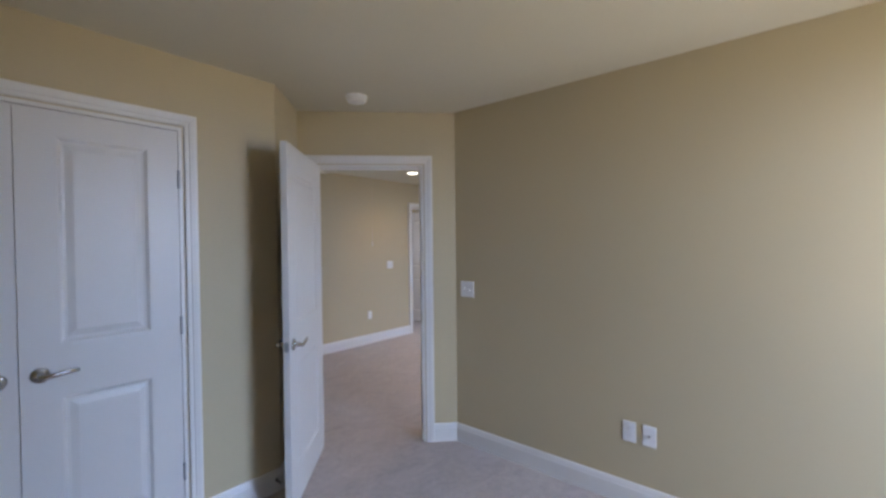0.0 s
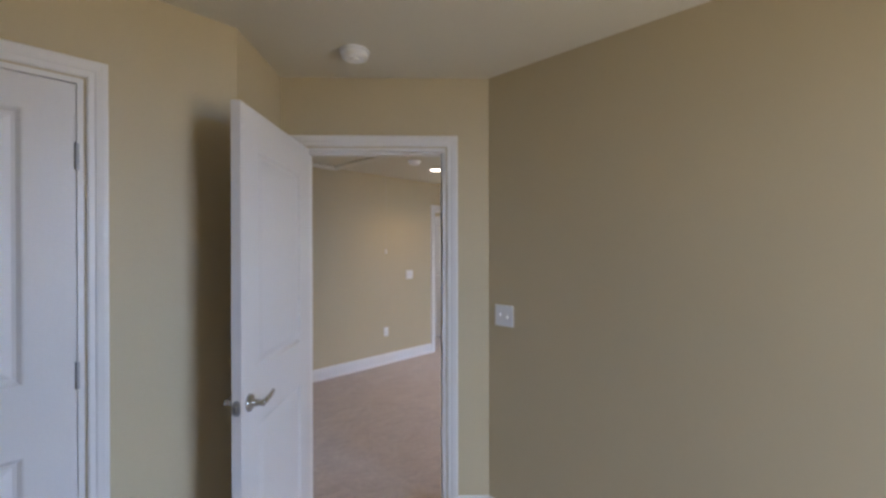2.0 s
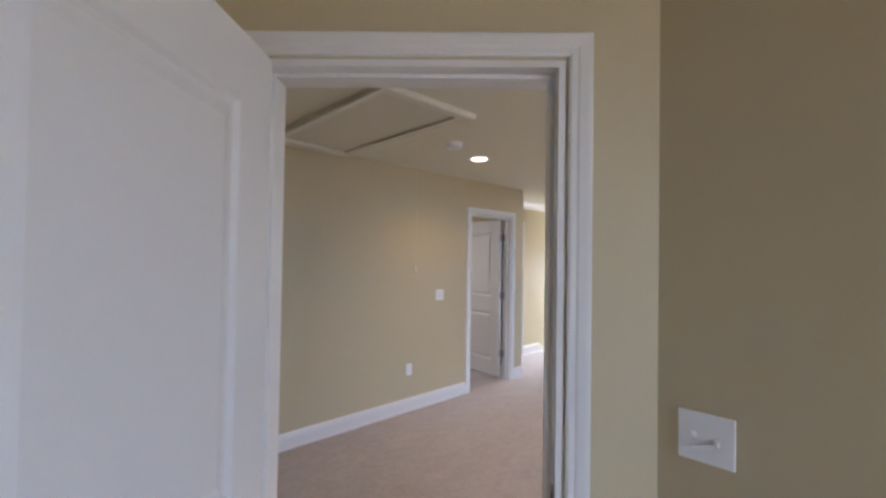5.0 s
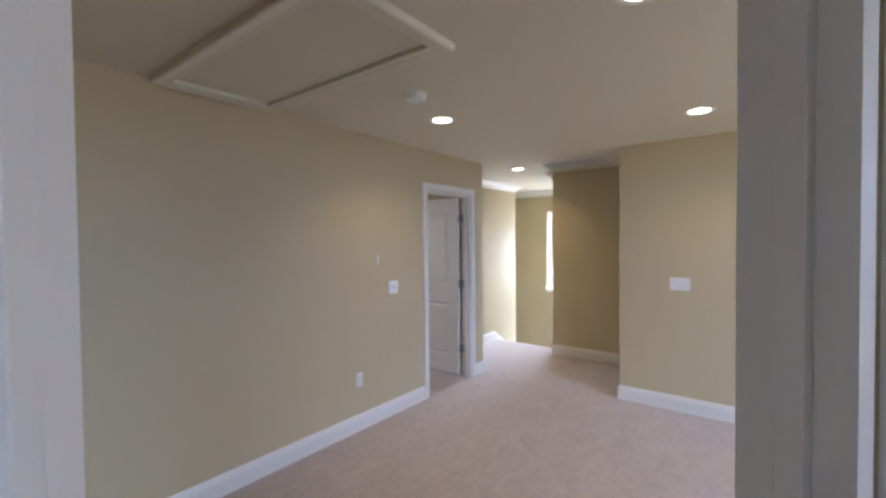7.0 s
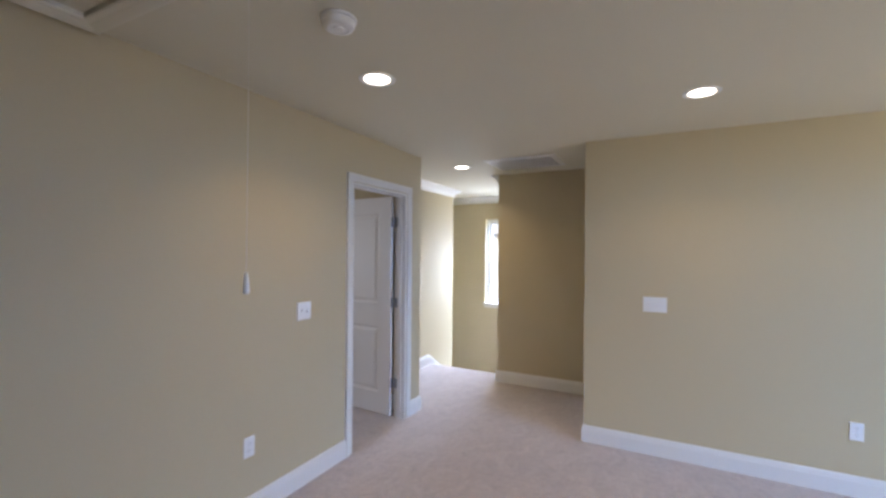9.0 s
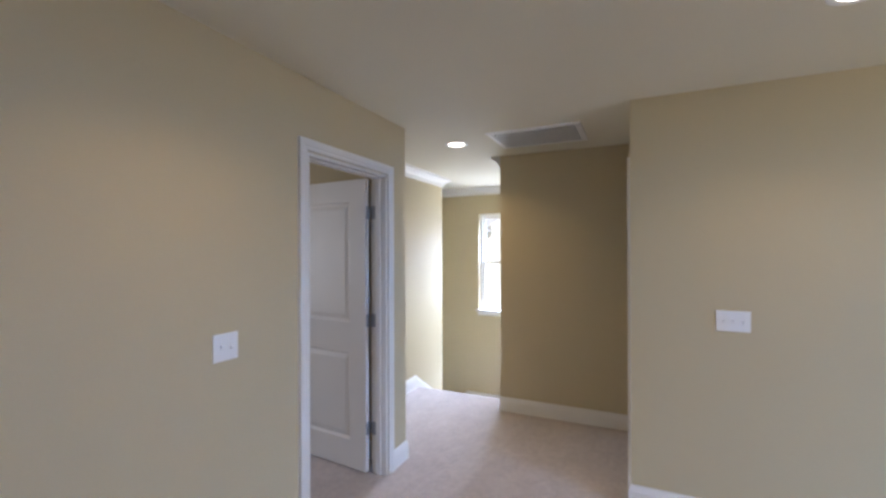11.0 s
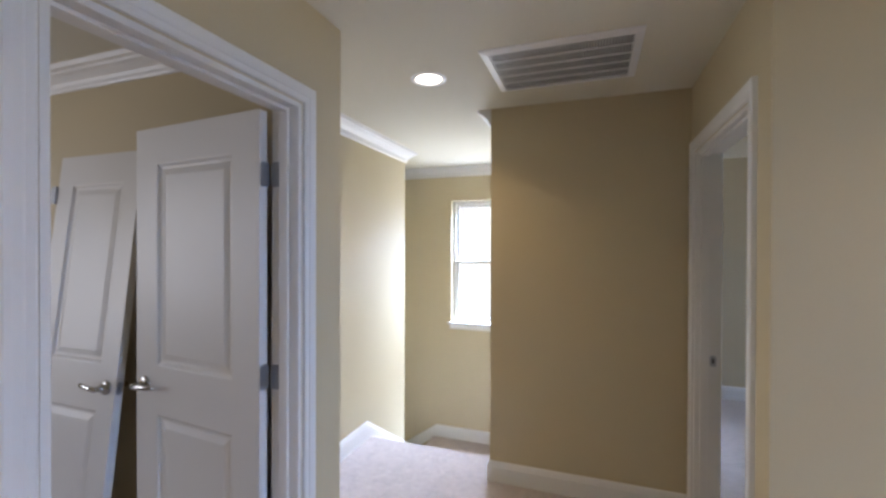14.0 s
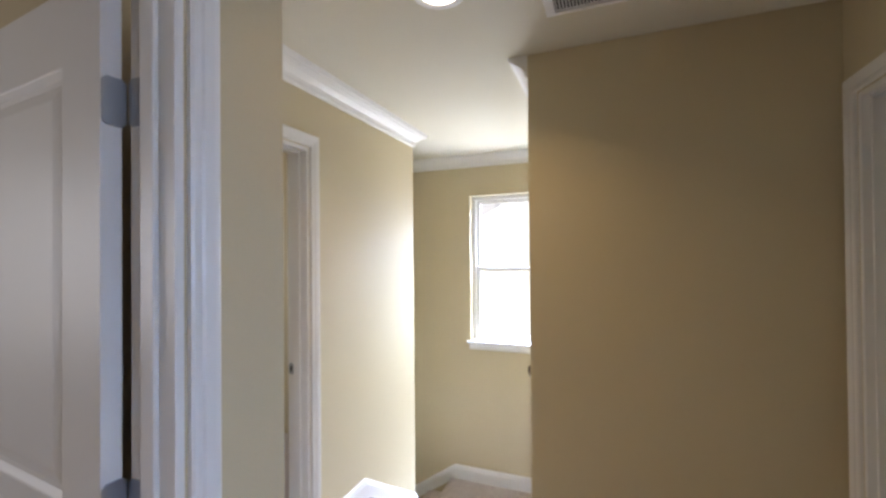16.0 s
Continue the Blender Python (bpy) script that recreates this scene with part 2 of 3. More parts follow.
def wall(name, p0, p1, thick, openings=(), z0=0.0, z1=H, mat=None, label="tan painted plaster wall"):
    """A wall whose face runs from p0 to p1; its body lies to the left of that way. Openings: (s0, s1, z0, z1)."""
    p0, p1 = Vector((*p0, 0)), Vector((*p1, 0))
    d = p1 - p0
    L = d.length
    d.normalize()
    ang = math.atan2(d.y, d.x)
    bm = bmesh.new()
    cuts = sorted({0.0, L, *(s for o in openings for s in o[:2])})
    for a, b in zip(cuts, cuts[1:]):
        hole = next((o for o in openings if o[0] <= (a + b) / 2 <= o[1]), None)
        if hole is None:
            box(bm, a, 0, z0, b, thick, z1)
        else:
            if hole[2] > z0 + 0.01:
                box(bm, a, 0, z0, b, thick, hole[2])
            if hole[3] < z1 - 0.01:
                box(bm, a, 0, hole[3], b, thick, z1)
    bmesh.ops.remove_doubles(bm, verts=bm.verts[:], dist=1e-5)
    bm.verts.index_update()
    twin = {}
    for f in bm.faces:
        twin.setdefault(tuple(sorted(v.index for v in f.verts)), []).append(f)
    bmesh.ops.delete(bm, geom=[f for fs in twin.values() if len(fs) > 1 for f in fs], context="FACES")
    ob = part(name, bm, mat or PAINT, m=pose(p0.x, p0.y, 0, 0, 0, math.degrees(ang)))
    return tagged(ob, label, "wall", kind="structure")


def slab(name, boxes, mat, label, category):
    bm = bmesh.new()
    for b in boxes:
        box(bm, *b)
    return tagged(part(name, bm, mat), label, category, kind="structure")


# ---- door kit: local x runs across the opening, y is into the wall (0 at the near face), z up ----
def leaf_mesh(w, h, t=0.035, stile=0.140, rows=((0.205, 0.825), (1.03, 1.885))):
    """A moulded two-panel leaf: x 0..w, y 0..t, z 0.01..h."""
    bm = bmesh.new()
    z0 = 0.012
    xs = [0, stile, w - stile, w]
    zs = [z0, rows[0][0], rows[0][1], rows[1][0], rows[1][1], h]
    panels = []
    for y, flip in ((0, False), (t, True)):
        g = [[bm.verts.new((x, y, z)) for x in xs] for z in zs]
        for i in range(5):
            for j in range(3):
                q = [g[i][j], g[i][j + 1], g[i + 1][j + 1], g[i + 1][j]]
                f = bm.faces.new(q[::-1] if flip else q)
                if j == 1 and i in (1, 3):
                    panels.append(f)
    bm.verts.ensure_lookup_table()
    edge = [e for e in bm.edges if len(e.link_faces) == 1]
    bmesh.ops.bridge_loops(bm, edges=edge)
    bm.normal_update()
    for thick, depth in ((0.004, -0.001), (0.012, -0.009), (0.010, -0.001), (0.028, 0.0065)):
        bmesh.ops.inset_individual(bm, faces=panels, thickness=thick, depth=depth, use_even_offset=True)
    return bm


def lever(parent, x, z, y, way, out):
    """A lever handle on a round rose; way: the lever's direction along x, out: the side it stands on."""
    bm = bmesh.new()
    ring(bm, (x, y, z), (0, out, 0), [(0.0, 0.0), (0.033, 0.0), (0.033, 0.004), (0.030, 0.009), (0.022, 0.012), (0.014, 0.014), (0.012, 0.045), (0.013, 0.056), (0.0, 0.058)], 20)
    yy = y + out * 0.05
    tube(bm, [(x - way * 0.006, yy, z), (x + way * 0.03, yy + out * 0.003, z + 0.002), (x + way * 0.07, yy + out * 0.002, z + 0.006), (x + way * 0.105, yy - out * 0.004, z + 0.008), (x + way * 0.118, yy - out * 0.010, z + 0.006)],
         [0.008, 0.0085, 0.0080, 0.0075, 0.0055], 10, 1.35)
    return part("door_handle", bm, NICKEL, parent, "satin nickel lever handle", smooth=True)


def plate(bm, c, u, w, n, hgt, t=0.0025):
    """A thin plate with clipped corners at c, half width along u, proud along n."""
    c, u, n = Vector(c), Vector(u), Vector(n)
    k = 0.008
    out = [(-w, -hgt + k), (-w + k, -hgt), (w - k, -hgt), (w, -hgt + k), (w, hgt - k), (w - k, hgt), (-w + k, hgt), (-w, hgt - k)]
    a = [bm.verts.new(c + u * x + Vector((0, 0, z))) for x, z in out]
    b = [bm.verts.new(v.co + n * t) for v in a]
    bm.faces.new(a)
    bm.faces.new(b)
    for i in range(8):
        bm.faces.new([a[i], a[(i + 1) % 8], b[(i + 1) % 8], b[i]])
    return bm


def casing(parent, w, h, y, out):
    """Three mitred boards round an opening 0..w, 0..h on the face y, standing out along out."""
    r = 0.006
    n = (0, out, 0)
    L, R, T = -r, w + r, h + r
    part("casing", sweep(bmesh.new(), [((L, y, 0), (-1, 0, 0), n), ((L, y, T), (-1, 0, 1), n)], CASE_P), TRIM, parent)
    part("casing", sweep(bmesh.new(), [((R, y, 0), (1, 0, 0), n), ((R, y, T), (1, 0, 1), n)], CASE_P), TRIM, parent)
    part("casing", sweep(bmesh.new(), [((L, y, T), (-1, 0, 1), n), ((R, y, T), (1, 0, 1), n)], CASE_P), TRIM, parent)


# ---- the shell ----
T = 0.12
T1 = 0.14                                   # angled bedroom door wall
TL = 0.115                                  # loft wall with the spare room door
XR, YC = 2.645, 2.190                       # bedroom: wall with the switch, wall with the closet
C1 = Vector((2.645, 1.748))                 # where the angled door wall begins
U = Vector((-1, 1)).normalized()            # along the angled wall
C2 = C1 + U * 1.14
C3 = Vector((C2.x - (C2.y - YC), YC))       # foot of the angled return
YL = 4.639                                  # loft: wall with the spare room's door
XF, YF = 6.188, 3.117                       # loft: facing wall and its corner
XB, YB = 7.329, 4.274                       # wall end beside the stairs
XS, YS = 6.134, 5.343                       # corner before the stairs, wall left of the stairs
XN, XE = 7.623, 8.303                       # top nosing, end of the wall left of the stairs
XW = 9.218                                  # window wall over the landing
ZL = -0.67                                  # landing

floor = slab("floor", [(-2.4, -2.9, -0.25, XN - 0.02, 8.6, 0), (XN - 0.02, -1.6, -0.25, 9.9, YB - 0.02, 0), (XN - 0.02, YS + 0.02, -0.25, XE - 0.02, 8.6, 0)], CARPET, "beige cut-pile carpet with footprints and sweep marks", "carpet")
ceiling = slab("ceiling", [(-2.4, -2.9, H, 9.52, 8.6, H + 0.2), (9.52, -2.9, H, 9.9, YB, H + 0.2)], CEIL, "off-white painted ceiling with fine texture", "ceiling")

# bedroom
wall("wall_bedroom_switch", (XR, -1.6), (XR, C1.y), -T)
wall("wall_bedroom_door", tuple(C1), tuple(C2), -T1, [(0.236, 1.028, 0, 2.055)])
wall("wall_bedroom_return", tuple(C2), tuple(C3), -T)
wall("wall_bedroom_closet", tuple(C3), (-1.1, YC), -T, [(C3.x - 0.976, C3.x + 0.239, 0, 2.080)])
# back and window walls are unseen, set close in to strengthen the room's light
wall("wall_bedroom_unseen", (-1.1, YC), (-1.1, -1.6), -T)
wall("wall_bedroom_window", (-1.1, -1.6), (XR, -1.6), -0.16, [(2.65, 3.50, 0.75, 2.17)])
# closet box behind its doors
wall("wall_closet_back", (1.2, YC + T + 0.62), (-0.6, YC + T + 0.62), -T)
# loft
wall("wall_loft_left", (1.2, YL), (XS - 0.10, YL), TL, [(5.112 - 1.2, 5.884 - 1.2, 0, 2.055)])
wall("wall_loft_end", (1.2, YC + T), (1.2, YL + TL), T)
wall("wall_loft_facing", (XF, YF), (XF, -1.1), T)
wall("wall_loft_window", (XF, -1.1), (XR + T, -1.1), T, [(0.9, 2.6, 0.82, 2.17)])
wall("wall_loft_side_door", (XF + T, YF - T), (XB + 0.0, YF - T), T, [(6.375 - XF - T, 7.235 - XF - T, 0, 2.055)])
# wall end and stair walls
wall("wall_stair_right", (XB, YB - T), (XW + 0.1, YB - T), T, z0=-3.0)
wall("wall_stair_end", (XB + T, YF - T), (XB + T, YB - T), T)
wall("wall_stair_left_return", (XS, YL + 0.0), (XS, YS + T), 0.10)
wall("wall_stair_left", (XS, YS), (XE, YS), T, [(6.386 - XS, 7.086 - XS, 0, 2.055)], z0=-3.0)
wall("wall_stair_lower", (XE, YS + T), (XE, 8.4), T, z0=-3.0)
wall("wall_stair_window", (XW, YB - T), (XW, 8.6), -0.16, [(4.336 - YB + T, 5.178 - YB + T, 0.655, 2.061)], z0=-3.0)
wall("wall_stair_foot", (XE - T, 8.4), (XW + 0.2, 8.4), T, z0=-3.0)
# spare room behind the loft's left wall
wall("wall_spare_window", (6.15, 8.2), (1.0, 8.2), -0.16, [(1.25, 2.75, 0.82, 2.17)])
wall("wall_spare_end", (1.2, YL + TL), (1.2, 8.3), T)
wall("wall_spare_side", (XS - 0.10, YS + T), (XS - 0.10, 8.3), -T)
# small room left of the stairs, with an unseen opening added behind its fill lamp
wall("wall_small_back", (XS - 0.1, 7.6), (XE, 7.6), T, [(0.70, 1.60, 0.85, 2.15)])
# side room
wall("wall_side_far", (9.60, -1.1), (9.60, YB - T), -T)
wall("wall_side_window", (9.60, -1.1), (XF, -1.1), T, [(0.8, 2.1, 0.82, 2.17)])
wall("wall_closet_side", (-0.6, YC + T), (-0.6, YC + T + 0.62), T)

# ---- baseboards ----
s_in = lambda s: (C1.x + U.x * s, C1.y + U.y * s, 0)
baseboard([(XR, -1.6, 0), (XR, C1.y, 0), s_in(0.172)], 1)
baseboard([s_in(1.094), (C2.x, C2.y, 0), (C3.x, C3.y, 0), (1.040, YC, 0)], 1)
baseboard([(-0.29, YC, 0), (-1.1, YC, 0), (-1.1, -1.6, 0)], 1)
baseboard([(1.2, YL, 0), (5.048, YL, 0)], -1)
baseboard([(5.948, YL, 0), (XS, YL, 0), (XS, YS - 0.02, 0)], -1)
baseboard([(XF, -1.1, 0), (XF, YF, 0), (6.311, YF, 0)], 1)
baseboard([(7.299, YF, 0), (XB, YF, 0), (XB, YB, 0), (7.594, YB, 0)], 1)
baseboard([(9.60, 2.9, 0), (9.60, -1.1, 0)], -1)
baseboard([(XS - 0.10, 8.2, 0), (XS - 0.10, YL + TL, 0)], -1)
baseboard([(XE - T, 7.6, 0), (6.2, 7.6, 0)], 1)

# stair skirtings and landing baseboards
baseboard([(7.150, YS, 0), (7.591, YS, 0), (XE, YS, -0.47), (XE, YS + 0.02, -0.48)], -1)
baseboard([(7.596, YB, 0), (8.39, YB, -0.55), (XW, YB, ZL), (XW, 5.35, ZL), (XW, 6.9, ZL - 1.05)], 1)

# ---- crown mouldings ----
crown([(XS, YS), (XE, YS), (XE, 8.4)], -1)
crown([(XB + 0.001, YB), (XW, YB), (XW, 8.4)], 1)
crown([(XS - 0.10, 8.2), (XS - 0.10, YL + TL), (1.2, YL + TL)], -1)


# ---- stairs ----
def step(x0, x1, y0, y1, z, nose, name="stair_step"):
    """A carpeted tread with a rolled nosing towards nose (x or y axis), down to below the next."""
    bm = bmesh.new()
    r = 0.022
    arc = [(r * math.sin(a), -r + r * math.cos(a)) for a in np.linspace(0, math.pi, 9)]
    if nose == "x":
        pts = [(x0, z - 0.26), (x0, z)] + [(x1 + dx, z + dz) for dx, dz in arc] + [(x1 - 0.012, z - 2 * r), (x1 - 0.012, z - 0.26)]
        rows = [[bm.verts.new((a, y, b)) for a, b in pts] for y in (y0, y1)]
    else:
        pts = [(y0, z - 0.26), (y0, z)] + [(y1 + dx, z + dz) for dx, dz in arc] + [(y1 - 0.012, z - 2 * r), (y1 - 0.012, z - 0.26)]
        rows = [[bm.verts.new((x, a, b)) for a, b in pts] for x in (x0, x1)]
    k = len(pts)
    for i in range(k):
        bm.faces.new([rows[0][i], rows[0][(i + 1) % k], rows[1][(i + 1) % k], rows[1][i]])
    bm.faces.new(rows[0])
    bm.faces.new(rows[1])
    return part(name, bm, CARPET, stairs, smooth=False)


stairs = base("stairs", pose(XN, (YB + YS) / 2, ZL), "carpeted winder stairs going down past a landing", "stairs", "structure")
stairs_inv = stairs.matrix_basis.inverted()
flight = [step(XN - 0.022, XN, YB, YS, 0.0, "x")]
for i in range(3):
    flight.append(step(XN + 0.25 * i - 0.02, XN + 0.25 * (i + 1), YB, YS, ZL / 4 * (i + 1), "x"))
flight.append(step(XN + 0.72, XW, YB, YS + 0.03, ZL, "y", "landing"))
for i in range(5):
    flight.append(step(XE, XW, YS + 0.25 * i, YS + 0.03 + 0.25 * (i + 1), ZL * (1 + 0.25 * (i + 1)), "y"))
for f in flight:
    f.matrix_parent_inverse = stairs_inv


def handrail():
    e = base("handrail", pose(7.60, YB + 0.04, 0.88), "dark stained wooden handrail on the stair wall", "handrail")
    a, b = Vector((0.03, 0, 0)), Vector((0.95, 0, -0.64))
    prof = [(-0.026, -0.018), (-0.030, 0.0), (-0.026, 0.020), (-0.014, 0.030), (0.014, 0.030), (0.026, 0.020), (0.030, 0.0), (0.026, -0.018), (0.014, -0.028), (-0.014, -0.028)]
    part("rail", sweep(bmesh.new(), [(a, (0, 1, 0), (0, 0, 1)), (b, (0, 1, 0), (0, 0, 1))], prof), RAILWOOD, e)
    for k in (0.12, 0.85):
        p = a.lerp(b, k)
        bm = bmesh.new()
        ring(bm, (p.x, -0.04, p.z - 0.06), (0, 1, 0), [(0, 0), (0.03, 0), (0.03, 0.004), (0.02, 0.008), (0, 0.008)], 16)
        tube(bm, [(p.x, -0.036, p.z - 0.06), (p.x, -0.012, p.z - 0.058), (p.x, 0.0, p.z - 0.028)], [0.007, 0.007, 0.007])
        part("bracket", bm, NICKEL, e, smooth=True)
    return e


handrail()


# ---- doors ----
def door(name, o, angle, w, h, label):
    return base(name, pose(o[0], o[1], 0, 0, 0, angle), label, "door", "structure")


def strike(parent, x, y, z, nx):
    bm = bmesh.new()
    plate(bm, (x, y, z), (0, 1, 0), 0.015, (nx, 0, 0), 0.029)
    part("strike_plate", bm, STEEL, parent, "steel strike plate")
    # dark box on the plate, shade of the latch hole put in as colour
    bm = bmesh.new()
    box(bm, x + nx * 0.0026 - 0.0004, y - 0.006, z - 0.012, x + nx * 0.0026 + 0.0004, y + 0.006, z + 0.012)
    part("strike_hole_shade", bm, DARK, parent)


def leaf(parent, m, w, h, sides=(0, 1), hz=0.945, latch=True, rows=((0.205, 0.825), (1.03, 1.885)), stile=0.140):
    ob = part("door_leaf", leaf_mesh(w, h, rows=rows, stile=stile), DOOR, parent, m=m)
    hw = []
    if 0 in sides:
        hw.append(lever(ob, w - 0.062, hz, 0.0, -1, -1))
    if 1 in sides:
        hw.append(lever(ob, w - 0.062, hz, 0.035, -1, 1))
    if latch:
        bm = bmesh.new()
        plate(bm, (w, 0.0175, hz), (0, 1, 0), 0.0125, (1, 0, 0), 0.028, 0.0015)
        box(bm, w + 0.001, 0.011, hz - 0.009, w + 0.012, 0.022, hz + 0.009, 0.002)
        part("latch", bm, STEEL, ob)
    return ob


def hinges(ob, zs, jamb_dir, leaf_edge=True):
    """Butt hinges on the leaf's hinge edge; jamb_dir: where the fixed plate lies, in the leaf's own frame, or None when shut."""
    for z in zs:
        bm = bmesh.new()
        if jamb_dir is None:
            ring(bm, (-0.002, -0.006, z - 0.045), (0, 0, 1), [(0.0, 0.0), (0.0065, 0.0), (0.0065, 0.029), (0.0058, 0.030), (0.0065, 0.031), (0.0065, 0.059), (0.0058, 0.060), (0.0065, 0.061), (0.0065, 0.090), (0.0, 0.093)], 12)
        else:
            kx, ky = -0.004, -0.004
            ring(bm, (kx, ky, z - 0.045), (0, 0, 1), [(0.0, 0.0), (0.0065, 0.0), (0.0065, 0.029), (0.0058, 0.030), (0.0065, 0.031), (0.0065, 0.059), (0.0058, 0.060), (0.0065, 0.061), (0.0065, 0.090), (0.0, 0.093)], 12)
            plate(bm, (-0.0002, 0.016, z), (0, 1, 0), 0.017, (-1, 0, 0), 0.045)
            d = Vector(jamb_dir)
            plate(bm, Vector((kx, ky, z)) + d * 0.022, d, 0.019, (-d.y, d.x, 0), 0.045)
        part("hinge", bm, STEEL, ob, "steel butt hinge")


# bedroom door, standing open at a right angle
d1 = door("door_1", s_in(0.236), 135, 0.792, 2.055, "white two-panel bedroom door standing open")
casing(d1, 0.792, 2.055, 0.0, 1)
casing(d1, 0.792, 2.055, -T1, -1)


def lining(parent, w, h, y0, y1, stop):
    j, e = 0.018, 0.001
    for b in ((0.0005, 0, j, h - 0.0005), (w - j, 0, w - 0.0005, h - 0.0005), (j, h - j, w - j, h - 0.0005)):
        bm = bmesh.new()
        box(bm, b[0], y0 - e, b[1], b[2], y1 + e, b[3])
        part("jamb", bm, TRIM, parent)
    for b in ((j, 0, j + 0.011, h - j), (w - j - 0.011, 0, w - j, h - j), (j + 0.011, h - j - 0.011, w - j - 0.011, h - j)):
        bm = bmesh.new()
        box(bm, b[0], stop, b[1], b[2], stop + 0.036, b[3], 0.002)
        part("door_stop", bm, TRIM, parent)


lining(d1, 0.792, 2.055, -T1, 0.0, -0.078)
l1 = leaf(d1, pose(0.774, 0.036, 0, 0, 0, 88.7), 0.772, 2.034, hz=0.93)
hinges(l1, (0.31, 1.08, 1.80), None)
strike(d1, 0.0181, -0.02, 0.945, 1)

# spare room door, standing open into that room
d2 = door("door_2", (5.112, YL), 0, 0.772, 2.055, "white two-panel door standing open into the spare room")
casing(d2, 0.772, 2.055, 0.0, -1)
casing(d2, 0.772, 2.055, TL, 1)
lining(d2, 0.772, 2.055, 0.0, TL, TL - 0.075)
l2 = leaf(d2, pose(0.749, TL + 0.020, 0, 0, 0, 84.8), 0.737, 2.034)
for z in (0.31, 1.055, 1.80):
    bm = bmesh.new()
    ring(bm, (0.772, TL + 0.008, z - 0.045), (0, 0, 1), [(0.0, 0.0), (0.0065, 0.0), (0.0065, 0.029), (0.0058, 0.030), (0.0065, 0.031), (0.0065, 0.059), (0.0058, 0.060), (0.0065, 0.061), (0.0065, 0.090), (0.0, 0.093)], 12)
    plate(bm, (0.7538, TL - 0.018, z), (0, 1, 0), 0.022, (-1, 0, 0), 0.045)
    plate(bm, (0.735, TL + 0.0195, z), (0.998, -0.06, 0), 0.021, (0, -1, 0), 0.045)
    part("hinge", bm, STEEL, d2, "steel butt hinge")
strike(d2, 0.0181, TL - 0.02, 0.945, 1)

# closet, a pair of closed leaves
d3 = door("door_3", (0.976, YC), 180, 1.215, 2.080, "pair of closed white two-panel closet doors")
casing(d3, 1.215, 2.080, 0.0, 1)
lining(d3, 1.215, 2.080, -T, 0.0, -0.078)
CR = ((0.235, 0.845), (1.07, 1.95))
l3 = part("door_leaf", leaf_mesh(0.586, 2.058, rows=CR, stile=0.128), DOOR, d3, m=pose(0.0205, -0.037, 0))
l4 = part("door_leaf", leaf_mesh(0.586, 2.058, rows=CR, stile=0.128), DOOR, d3, m=pose(0.6095, -0.037, 0))
lever(l3, 0.586 - 0.062, 0.95, 0.035, -1, 1)
lever(l4, 0.062, 0.95, 0.035, 1, 1)
for ob, hx in ((l3, -0.001), (l4, 0.587)):
    for z in (0.33, 1.077, 1.815):
        bm = bmesh.new()
        ring(bm, (hx, 0.041, z - 0.045), (0, 0, 1), [(0.0, 0.0), (0.0065, 0.0), (0.0065, 0.029), (0.0058, 0.030), (0.0065, 0.031), (0.0065, 0.059), (0.0058, 0.060), (0.0065, 0.061), (0.0065, 0.090), (0.0, 0.093)], 12)
        part("hinge", bm, STEEL, ob, "steel butt hinge")



def spring_stop(x, y, z, angle):
    """A coiled spring stop screwed into the baseboard, rubber tip outwards along local y."""
    e = base("door_stop_spring", pose(x, y, z, 0, 0, angle), "metal spring door stop with a white rubber tip on the baseboard", "door stop")
    bm = bmesh.new()
    pts = [(0.006 * math.cos(k * 0.7), 0.006 + 0.00062 * k, 0.006 * math.sin(k * 0.7)) for k in range(100)]
    tube(bm, pts, [0.0012] * len(pts), 5)
    part("spring", bm, NICKEL, e)
    bm = bmesh.new()
    ring(bm, (0, 0, 0), (0, 1, 0), [(0, 0), (0.011, 0), (0.011, 0.004), (0.007, 0.008), (0, 0.008)], 14)
    part("base_cap", bm, NICKEL, e)
    bm = bmesh.new()
    ring(bm, (0, 0.066, 0), (0, 1, 0), [(0, 0), (0.008, 0), (0.009, 0.006), (0.008, 0.012), (0, 0.014)], 14)
    part("rubber_tip", bm, PLASTIC, e)
    return e


spring_stop(1.440, YC - 0.015, 0.075, 180)

# side room doorway and the doorway left of the stairs
d4 = door("door_4", (6.375, YF - T), 0, 0.860, 2.055, "white cased doorway with a steel strike plate")
casing(d4, 0.860, 2.055, T, 1)
casing(d4, 0.860, 2.055, 0.0, -1)
lining(d4, 0.860, 2.055, 0.0, T, 0.06)
strike(d4, 0.8419, 0.035, 0.93, -1)
d5 = door("door_5", (6.386, YS), 0, 0.70, 2.055, "white cased doorway beside the stairs")
casing(d5, 0.70, 2.055, 0.0, -1)
casing(d5, 0.70, 2.055, T, 1)
lining(d5, 0.70, 2.055, 0.0, T, 0.04)
strike(d5, 0.6819, T - 0.02, 0.93, -1)

# a leaf that is not hung leans on the spare room wall
lean = base("loose_door", pose(5.800, 6.260, 0.006, 0, 0, -90) @ pose(0, 0, 0, -6.5, 0, 0), "unhung white two-panel door leaning against a tan wall", "door")
ll = leaf(lean, pose(0, 0.0, 0), 0.60, 2.0, stile=0.112, hz=0.89, rows=((0.165, 0.785), (0.99, 1.85)))
